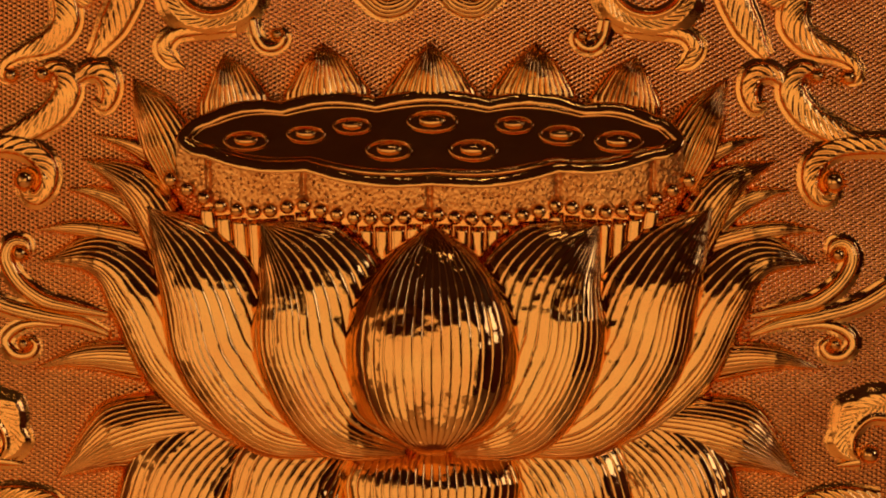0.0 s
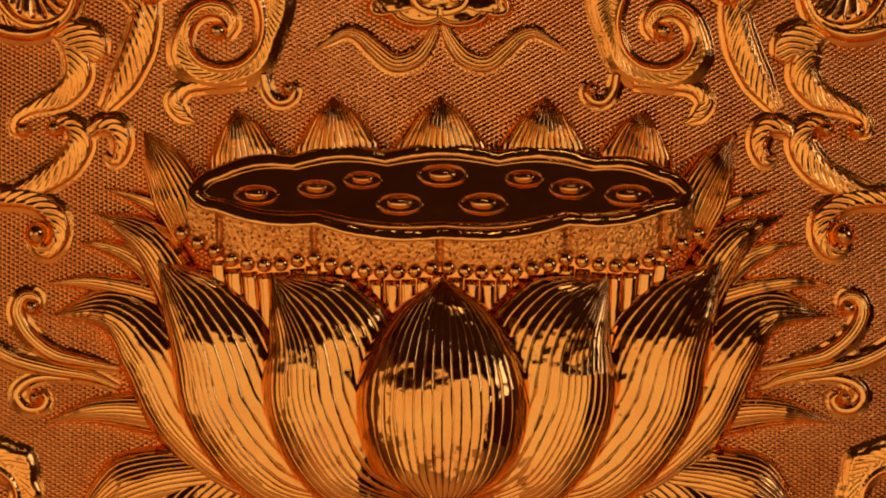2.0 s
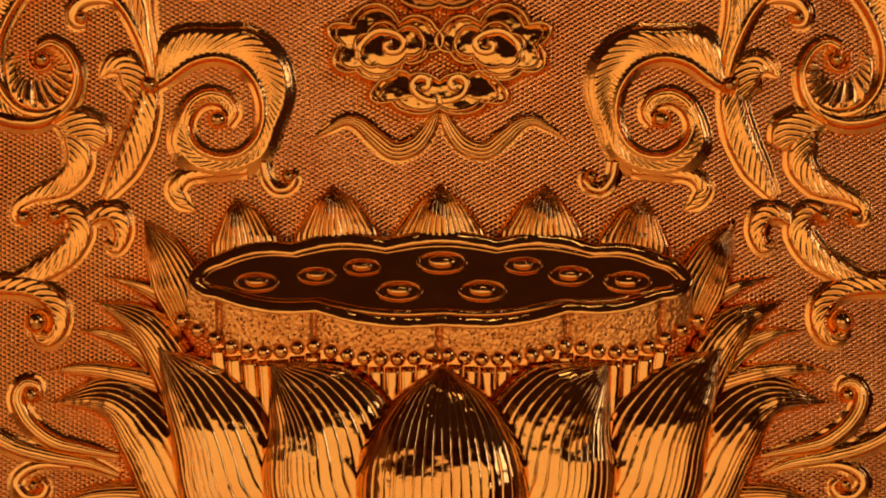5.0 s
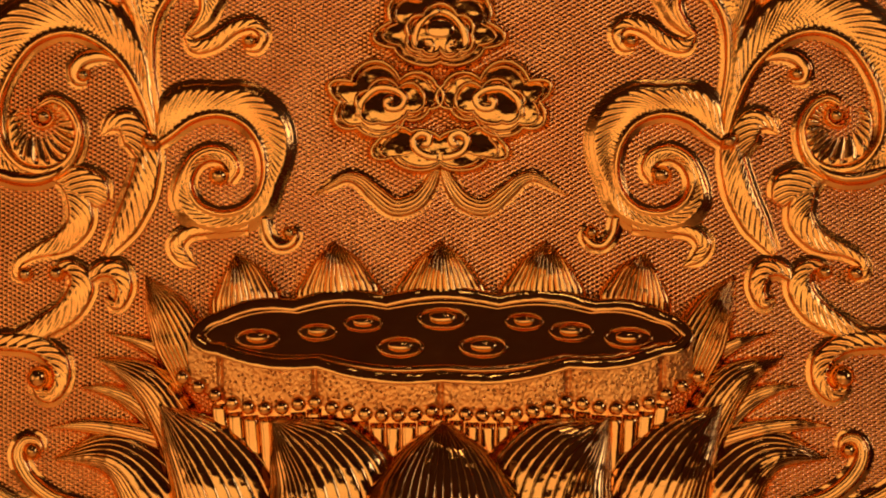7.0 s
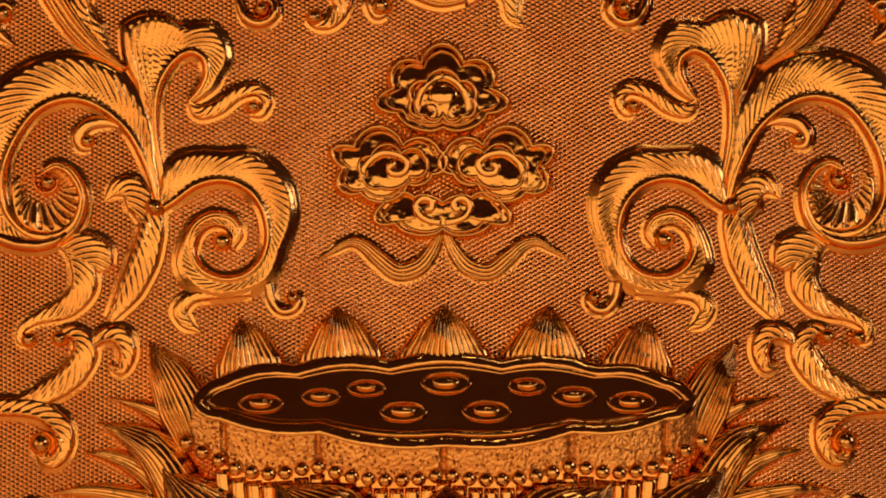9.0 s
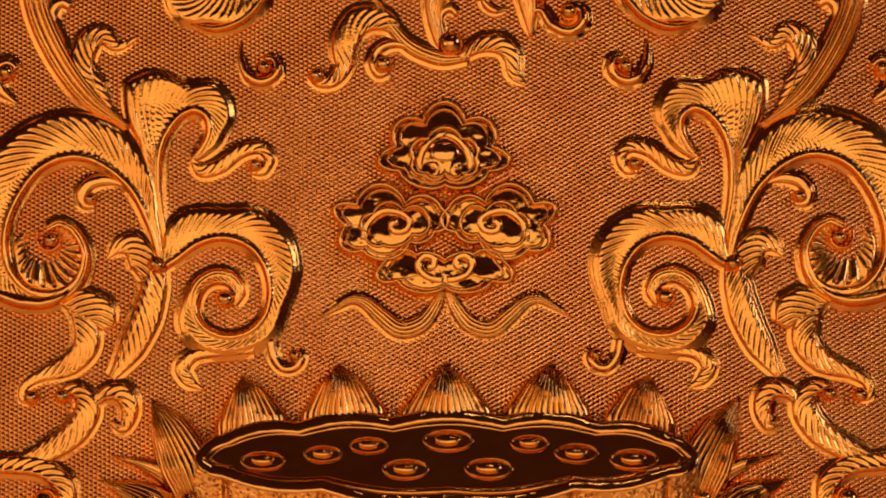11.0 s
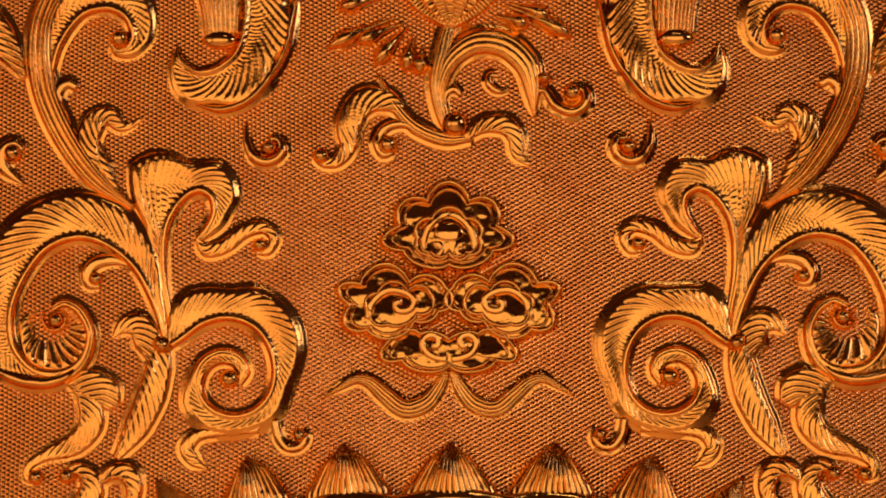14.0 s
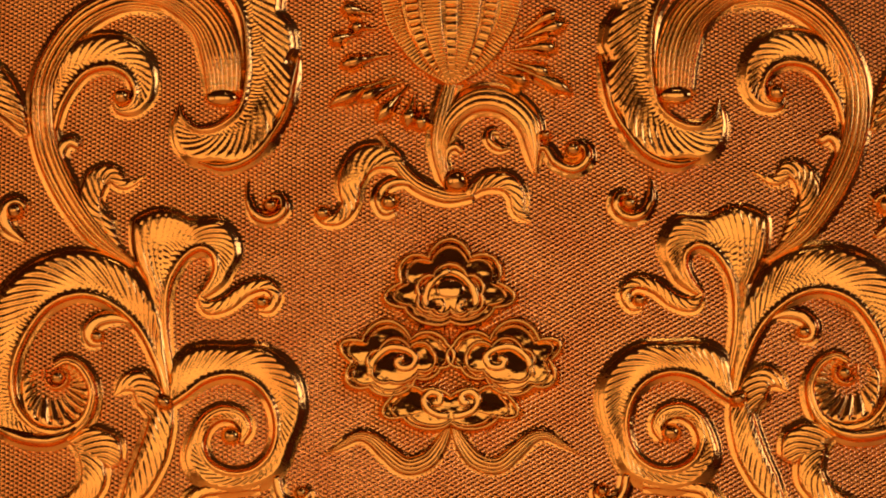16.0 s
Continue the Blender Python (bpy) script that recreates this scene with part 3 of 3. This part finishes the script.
# back petals behind the pod
petal([(0.3, -35.3), (0.3, -24.0), (0.3, -9.6), (0.3, 1.1)], [27, 25, 14, 0.6], [27, 25, 14, 0.6], [10, 11.5, 11.2, 9.5, 4], 1, 15, False, depth=1.0, dome=2.2, line=0.2)
petal([(-54.2, -36.9), (-54.8, -24.1), (-55.7, -9.7), (-56.6, 0.7)], [24, 23, 13, 0.6], [24, 23, 13, 0.6], [10, 11.5, 11.2, 9.5, 4], 1, 14, depth=1.0, dome=2.2, line=0.2)
petal([(-103.3, -40.6), (-104.8, -28.7), (-106.8, -15.2), (-108.9, -5.7)], [20, 19, 10, 0.6], [20, 20, 12, 0.6], [9.5, 10.8, 10.4, 8.8, 4], 1, 12, depth=1.0, dome=2.2, line=0.2)
petal([(-132.1, -75.1), (-140.5, -54.2), (-149.4, -34.7), (-157.1, -18.3)], [10, 14, 9, 0.5], [10, 19, 14, 0.6], [8, 12, 10, 3], 1, 12, depth=0.9, line=0.18)
# small side leaves
petal([(-145.6, -58.7), (-159.0, -52.7), (-178.5, -47.7)], [8, 5, 0.4], [6, 4, 0.4], [6, 6, 2], 0, 5)
petal([(-148.7, -96.2), (-162.1, -84.2), (-177.1, -78.2), (-192.1, -76.7)], [9, 8, 5, 0.4], [6, 6, 4, 0.4], [7, 7, 5, 2], 0, 6)
petal([(-144.2, -106.7), (-168.2, -99.8), (-189.2, -96.8), (-209.6, -98.4)], [8, 7, 5, 0.4], [8, 6, 4, 0.4], [7, 7, 5, 2], 0, 6)
petal([(-132.4, -170.8), (-162.5, -165.4), (-186.5, -166.1), (-210.0, -172.1)], [13, 12, 7, 0.4], [12, 10, 7, 0.4], [8, 9, 7, 2], 0, 9)
# lower pointed petals and the downturned row
petal([(-87.3, -199.1), (-129.5, -200.1), (-165.6, -209.2), (-198.3, -230.5)], [18, 24, 20, 0.5], [10, 16, 22, 0.5], [8, 13, 12, 3], 2, 15)
petal([(-87.3, -198.5), (-111.4, -209.2), (-129.6, -228.9), (-138.7, -256.2)], [10, 28, 34, 34], [10, 26, 32, 32], [4, 11, 16, 18], 3, 15)
petal([(-36.1, -206.0), (-57.2, -213.6), (-72.3, -230.3), (-79.9, -256.1)], [10, 28, 34, 34], [10, 28, 36, 36], [4, 11, 16, 18], 5, 15)
petal([(1.6, -209.9), (1.6, -218.4), (1.6, -233.2), (1.6, -257.5)], [20, 42, 49, 46], [20, 42, 49, 46], [4, 11, 17, 20], 9, 22, False)
# standing petals, outermost first
petal([(-120.3, -144.2), (-138.2, -108.2), (-157.6, -76.7), (-183.6, -60.8)], [14, 13, 9, 0.5], [20, 20, 15, 0.5], [10, 12, 10, 3], 2, 10)
petal([(-42.1, -211.8), (-102.4, -202.2), (-138.4, -172.9), (-157.8, -136.8), (-175.8, -116.6), (-206.7, -114.9)], [4, 13, 15, 14, 8, 0.5], [6, 32, 38, 34, 20, 0.5], [8, 13, 15, 14, 10, 3], 2, 12, lift=0.25)
petal([(-30.1, -213.0), (-81.3, -203.1), (-112.9, -168.4), (-124.8, -129.2), (-149.6, -85.4)], [4, 10, 18, 21, 22, 22, 20, 13, 0.6], [8, 26, 40, 46, 48, 45, 38, 28, 0.6], [8, 13, 17, 19, 19, 18.5, 17, 12, 4], 9, 14, lift=0.25)
petal([(-12.0, -215.1), (-45.2, -198.5), (-63.8, -163.7), (-69.2, -129.1), (-89.6, -93.6)], [5, 14, 24, 28, 29, 28, 25, 15, 0.6], [8, 28, 44, 54, 56, 52, 46, 34, 0.6], [8, 14, 19, 21, 21, 20.5, 18, 13, 4], 18, 17, lift=0.25)
petal([(1.6, -216.6), (1.5, -199.9), (1.5, -174.2), (1.4, -150.0), (1.4, -122.9), (1.3, -95.3)], [9, 21, 33, 41, 45, 46, 45, 41, 34, 22, 0.6], [9, 21, 33, 41, 45, 46, 45, 41, 34, 22, 0.6], [15, 24, 26.5, 28, 29, 29.7, 30.2, 30.6, 30.8, 30.8, 30.6, 30, 29.2, 28, 26.3, 24.2, 21.5, 18, 14, 9, 3], 29, 18, False, dome=3.4)

# ---- the seed pod ----
pod = thing("seed_pod", "gilt lotus seed pod with a scalloped rim and beaded edge", "seed pod")
rim_line = scallop([(-129.7, -50.0), (-116.5, -39.8), (-78.1, -33.7), (-28.7, -31.2), (31.2, -31.1), (82.1, -34.2), (116.6, -39.9), (130.5, -50.0), (116.7, -57.2), (67.3, -63.9), (1.3, -70.7), (-64.7, -63.6), (-116.5, -56.5)],
                   [0.12, 0.09, 0.08, 0.07, 0.08, 0.09, 0.12, 0.15, 0.07, 0.06, 0.06, 0.07, 0.12], full=0.0)
plate("pod_top", pod, rim_line, 0, 0, 0.2, base=21, centre=(0.7, -50.9), tilt=0.42)
loop_rim("pod_rim", pod, rim_line, 3.4, 1.5, 21.4, tilt=0.42, level=-51.0)
loop_rim("inner_rim", pod, rim_line.mean(0) + (rim_line - rim_line.mean(0)) * np.array([0.965, 0.80]), 1.5, 0.7, 21.0, tilt=0.42, level=-51.0)
for at, ru in (((-96.1, -50.5), 11), ((-64.7, -47.1), 9.5), ((-40.7, -42.6), 9.5), ((1.2, -40.1), 12.5), ((44.1, -41.8), 9.5), ((68.7, -47.1), 11), ((98.7, -50.4), 12), ((-21.2, -55.1), 11.5), ((22.5, -55.0), 12)):
    ring = np.linspace(0, 2 * math.pi, 40, endpoint=False)[None, :]
    tube = np.linspace(0, math.pi, 9)[:, None]
    r = 1 - 0.085 * np.cos(tube)
    cup = mesh("seed_ring", at[0] + ru * r * np.cos(ring), at[1] + ru * 0.42 * r * np.sin(ring), 22.5 - 0.42 * (at[1] + ru * 0.42 * r * np.sin(ring) + 52) + 0.75 * np.sin(tube), GOLD, pod, closed=True)
    boss("seed", cup, (at[0], at[1] + 0.6), ru * 0.58, ru * 0.25, 2.0, base=22 - 0.42 * (at[1] + 52), seg=24, tilt=0.42)


def drape(x):
    """The height of the bead string: shallow swags between the creases of the pod."""
    a = abs(x)
    ends, tops, sag = (0, 69, 116, 141), (-87, -82, -81.5, -68), (6.5, 6, 1)
    k = 0 if a < ends[1] else 1 if a < ends[2] else 2
    t = (a - ends[k]) / (ends[k + 1] - ends[k])
    return tops[k] + (tops[k + 1] - tops[k]) * t - sag[k] * abs(math.sin(math.pi * t)) ** 0.6


def skirt():
    x = np.linspace(-133, 133, 520)
    top = np.array([-66 + 13 * (a / 136) ** 2 + 5 * (a / 136) ** 6 for a in x])
    low = np.array([drape(a) - 1 for a in x])
    t = np.linspace(0, 1, 44)[:, None]
    grit = np.random.RandomState(4).normal(0, 1, (44, 520))
    grit = (grit + np.roll(grit, 1, 0) + np.roll(grit, 1, 1) + np.roll(grit, (1, 1), (0, 1))) * 0.5
    crease = np.exp(-(np.min(np.abs(x[:, None] - np.array([-116, -66, 0, 67, 117])[None, :]), 1) / 1.4) ** 2)
    bow = (1 - (x / 136) ** 2)[None, :] ** 0.5
    mesh("stippled_band", 0 * t + x[None, :], top[None, :] * (1 - t) + low[None, :] * t, 15 + 11 * bow - 5 * t - 1.8 * crease[None, :] + 0.13 * grit, STIPPLE, pod)
    for a in np.linspace(-136, 136, 32):
        b = drape(a)
        boss("bead", pod, (a, b), 3.9, 3.9, 3.2, base=12 + 10.5 * (1 - (a / 141) ** 2) ** 0.5, seg=18, rings=7)
    for a in np.linspace(-117, 117, 29):
        b = drape(a) - 4.5
        blade("flute_strip", pod, [(a, b), (a * 0.99, b - 12), (a * 0.98, b - 32)], 3.9, 3.9, 4.2, base=9 + 6 * (1 - (a / 140) ** 2) ** 0.5, dome=2.2, material=GOLD, ns=10)
    # the shaded drum that the strips stand on
    y = np.linspace(0, 1, 6)[:, None]
    inside = np.abs(x) < 119
    mesh("drum", 0 * y + x[None, inside], low[None, inside] - 38 * y, 5 + 6 * bow[:, inside] - 0 * y, LEAF, pod)


skirt()

# ---- the cloud motif ----
cloud = thing("cloud_motif", "gilt scalloped cloud motif with spirals and trailing ribbons", "cloud ornament")
for s in (-1, 1):
    k = -s
    line = scallop([(-2.8, 83.9), (-21.5, 86.4), (-47.1, 85.9), (-52.3, 74.9), (-43.5, 62.0), (-19.1, 66.8), (-6.6, 71.6)], [0.28, 0.4, 0.75, 0.5, 0.28, 0.22, 0.45])
    line = line.mean(0) + (line - line.mean(0)) * 1.03
    lobe = plate("cloud_lobe", cloud, line, 0, 1.0, 0.3, base=4.0, sign=k, tilt=0.12, material=EMBOSSED)
    loop_rim("rim", lobe, line, 1.7, 3.0, 3.6, sign=k)
    loop_rim("moulding", lobe, line.mean(0) + (line - line.mean(0)) * 0.87, 1.0, 1.6, 3.6, tilt=0.12, level=line.mean(0)[1], sign=k)
    inner = scallop([(-9.9, 80.8), (-22.1, 82.1), (-38.3, 81.0), (-42.5, 70.9), (-32.8, 64.4), (-17.5, 69.9)], [0.3, 0.35, 0.4, 0.3, 0.2, 0.4])
    curl = plate("cloud_curl", cloud, inner, 0, 1.0, 0.6, base=4.5, sign=k, tilt=0.12, material=EMBOSSED)
    loop_rim("rim", curl, inner, 1.4, 3.0, 4.5, sign=k)
    blade("spiral", cloud, [(-43.5, 66.9), (-41.9, 75.5), (-34.3, 82.2), (-25.1, 82.1), (-19.0, 77.8), (-21.2, 72.3), (-27.3, 71.7), (-28.8, 76.0), (-25.2, 77.2)], 2.2, 2.2, [3, 4, 4, 4, 4, 4, 3], base=5.5, material=GOLD, sign=k)
    blade("ribbon", cloud, [(-1.2, 41.1), (-5.5, 31.1), (-13.1, 22.0), (-24.3, 19.1), (-34.6, 26.4), (-42.8, 33.4), (-50.3, 35.2), (-58.0, 31.2), (-69.0, 24.6)], [3, 5, 6, 6, 5.5, 4.5, 3.5, 2.5, 0.4], [3, 5, 6, 6, 5.5, 4.5, 3.5, 2.5, 0.4], [4, 5, 5, 5, 5, 5, 4, 3, 1.5], ribs=4, depth=0.8, material=GOLD, sign=k)
    blade("spiral", cloud, [(-0.9, 45.4), (-7.0, 46.3), (-12.4, 49.4), (-14.5, 54.9), (-10.9, 58.5), (-6.0, 57.0), (-6.6, 52.7), (-9.7, 53.3)], 2.2, 2.2, [3, 4, 4, 4, 4, 3], base=5, material=GOLD, sign=k)
    blade("spiral", cloud, [(-0.2, 124.6), (-6.7, 121.5), (-12.2, 114.7), (-13.8, 106.1), (-9.8, 101.1), (-4.6, 103.0), (-5.2, 107.3), (-8.3, 106.7)], 2.2, 2.2, [3, 4, 4, 4, 4, 3], base=5, material=GOLD, sign=k)
for name, cusps, bulge, low in (
        ("cloud_top", [(-11.3, 130.8), (10.8, 130.7), (24.9, 117.3), (22.9, 104.4), (-0.0, 97.4), (-23.6, 104.6), (-25.4, 117.6)], [0.45, 0.42, 0.75, 0.2, 0.2, 0.75, 0.42], 2.5),
        ("cloud_crown", [(-8.8, 120.9), (8.9, 120.8), (16.2, 110.6), (10.1, 102.3), (-0.0, 103.6), (-10.1, 102.4), (-16.2, 110.7)], [0.35] * 7, 4.5),
        ("cloud_base", [(-0.3, 42.6), (-24.9, 45.5), (-30.7, 55.9), (-15.1, 58.8), (-0.2, 55.7), (14.7, 58.7), (30.2, 55.6), (24.4, 45.3)], [0.2, 0.7, 0.25, 0.15, 0.15, 0.25, 0.7, 0.2], 2.5)):
    line = scallop(cusps, bulge)
    line = line.mean(0) + (line - line.mean(0)) * 1.03
    lobe = plate(name, cloud, line, 0, 1.0 if low < 4 else 1.5, 0.3, base=low + (1.5 if low < 4 else 0), tilt=0.12, material=EMBOSSED)
    loop_rim("rim", lobe, line, 1.6, 3.0, low + (1.2 if low < 4 else 0))
    loop_rim("moulding", lobe, line.mean(0) + (line - line.mean(0)) * 0.86, 1.0, 1.6, low + (1.0 if low < 4 else 0.5), tilt=0.12, level=line.mean(0)[1])
boss("pearl", cloud, (0.0, 113.7), 8, 6, 2, base=5)

# ---- the flower at the top ----
flower = thing("flower_bud", "gilt flower bud with notched ribs and hanging buds", "flower ornament")
blade("bud_body", flower, [(1.5, 227.2), (1.5, 240.5), (1.6, 259.5), (1.7, 278.7), (1.7, 294.7)], [4, 22, 34, 38, 38], [4, 22, 34, 38, 38], [5, 10, 11.5, 11.5, 11], base=1, ribs=3, depth=0.4)
foot, top = (1.5, 227.8), (1.7, 294.7)
for k in range(7):
    f = (k - 3) / 3.3
    line = [(foot[0] + 37 * f * a, foot[1] + (top[1] - foot[1]) * b) for a, b in ((0.06, 0.0), (0.5, 0.18), (0.86, 0.45), (1.0, 0.72), (1.02, 1.0))]
    high = 11 * (1 - f * f) ** 0.5
    if k % 2:
        blade("bead_rib", flower, line, [1, 2.6, 3.4, 3.8, 3.8], [1, 2.6, 3.4, 3.8, 3.8], 2.4, base=[3, high * 0.8, high, high, high], flute=1.6, pitch=4.4, slant=0.0, dome=4)
    else:
        blade("notched_rib", flower, line, [1, 3.6, 5.0, 5.6, 5.6], [1, 3.6, 5.0, 5.6, 5.6], 2.8, base=[3, high * 0.8, high, high, high], flute=0.7, pitch=2.0, slant=0.0, dome=4)
blade("stem", flower, [(1.5, 231.0), (-3.3, 212.0), (-6.4, 194.7), (-3.4, 177.5), (1.2, 168.1)], [5, 6, 5, 4, 3], [5, 6, 5, 4, 3], [6, 7, 6, 6, 5], ribs=4, depth=0.7, sign=1)
blade("stem", flower, [(-38.2, 201.2), (-31.1, 187.0), (-18.8, 172.9), (-1.9, 165.6), (13.5, 166.5)], [1, 4, 5, 5, 3], [1, 4, 5, 5, 3], [3, 6, 6, 6, 4], ribs=3, depth=0.7, sign=1)
blade("leaf", flower, [(-23.4, 177.6), (-32.7, 183.9), (-43.5, 182.4), (-50.6, 173.0), (-53.6, 160.5), (-60.4, 153.4), (-68.1, 153.4), (-72.1, 157.5)], [2, 4, 4, 4, 4, 4, 4, 3], [2, 10, 14, 12, 7, 5, 4, 3], [4, 7, 8, 8, 7, 6, 6, 4], flute=0.8, dome=5)
boss("roll", flower, (-69.0, 156.5), 5.2, 4.7, 7.2)
blade("hook", flower, [(-15.8, 169.7), (-25.0, 173.8), (-34.2, 172.0), (-38.9, 164.5), (-35.8, 157.3), (-29.6, 158.9)], [2, 3, 4, 4, 4, 3], [2, 3, 3, 3, 3, 2], [4, 6, 6, 6, 6, 4], material=GOLD)
boss("roll", flower, (-32.7, 162.6), 5.5, 5.2, 7.2)
blade("leaf", flower, [(-3.4, 180.6), (-3.3, 194.7), (2.9, 207.3), (15.3, 215.1), (29.2, 213.5), (40.0, 204.0), (44.5, 191.4), (46.9, 176.6)], [2, 5, 9, 12, 13, 12, 7, 0.6], [2, 4, 4, 4, 4, 4, 4, 0.6], [4, 7, 8, 9, 9, 8, 7, 3], ribs=6, depth=0.9, dome=4)
blade("hook", flower, [(44.5, 189.8), (52.3, 192.3), (58.3, 184.1), (67.6, 180.3), (74.7, 184.9), (73.9, 192.2), (66.8, 193.5)], [1.2, 3.2, 3.8, 3.9, 3.8, 3.6, 2], [1.2, 3.2, 3.8, 3.9, 3.8, 3.6, 2], [2.5, 7, 8, 8, 8, 7, 5], material=GOLD)
boss("roll", flower, (67.4, 190.9), 4.9, 4.7, 7.2)
blade("leaf", flower, [(8.9, 166.5), (19.7, 172.7), (30.5, 172.6), (35.7, 166.4), (37.4, 157.0), (44.2, 150.7)], [3, 6, 7, 6, 5, 0.5], [3, 5, 6, 5, 4, 0.5], [5, 6, 6, 5, 4, 2], flute=0.8, dome=5)
blade("hook", flower, [(33.7, 192.4), (27.2, 191.8), (22.3, 195.5), (23.0, 200.6), (27.9, 200.5)], [1, 2.4, 2.8, 2.8, 2], [1, 2.4, 2.8, 2.8, 2], [2, 5, 6, 6, 5], material=GOLD)
blade("hook", flower, [(-1.8, 185.3), (-1.2, 190.6), (3.2, 193.1), (6.8, 190.0)], [1, 2.6, 3, 2], [1, 2.6, 3, 2], [3, 5, 6, 4], material=GOLD)
boss("roll", flower, (52.6, 198.5), 4.0, 3.4, 8)
boss("bud", flower, (3.7, 173.7), 7.5, 7, 8)
for a, b in (((-42.0, 267.7), (-57.5, 269.4)), ((-40.4, 259.1), (-52.8, 259.2)), ((-48.2, 256.6), (-63.7, 251.6)), ((-32.6, 244.4), (-58.1, 238.2)), ((-29.5, 232.7), (-63.6, 217.1)), ((-24.9, 229.5), (-48.2, 219.2)), ((-21.8, 227.9), (-38.2, 208.4)), ((-18.7, 223.2), (-22.8, 205.2)), ((-13.5, 216.8), (-15.7, 203.3)),
             ((40.4, 256.2), (59.2, 267.2)), ((37.3, 251.4), (63.8, 260.8)), ((34.2, 246.7), (58.1, 247.2)), ((34.1, 240.3), (54.2, 232.3)), ((31.0, 239.7), (65.9, 222.7)), ((26.3, 233.4), (41.8, 228.2))):
    m = (a[0] * 0.35 + b[0] * 0.65, a[1] * 0.35 + b[1] * 0.65 + 0.8)
    k = 2.5 / math.hypot(b[0] - a[0], b[1] - a[1])
    b = (b[0] + (b[0] - a[0]) * k, b[1] + (b[1] - a[1]) * k)
    wide = [1.2, 1.5, 2.0, 2.8, 4.0, 5.0, 5.4, 4.8, 3.4, 0.6]
    blade("sepal_bud", flower, [a, m, b], wide, wide, [2.5, 3, 4, 5, 7, 8.5, 9, 8, 6, 2], material=GOLD, ns=44, squash=0.75, dome=2.2, fillet=0.5)
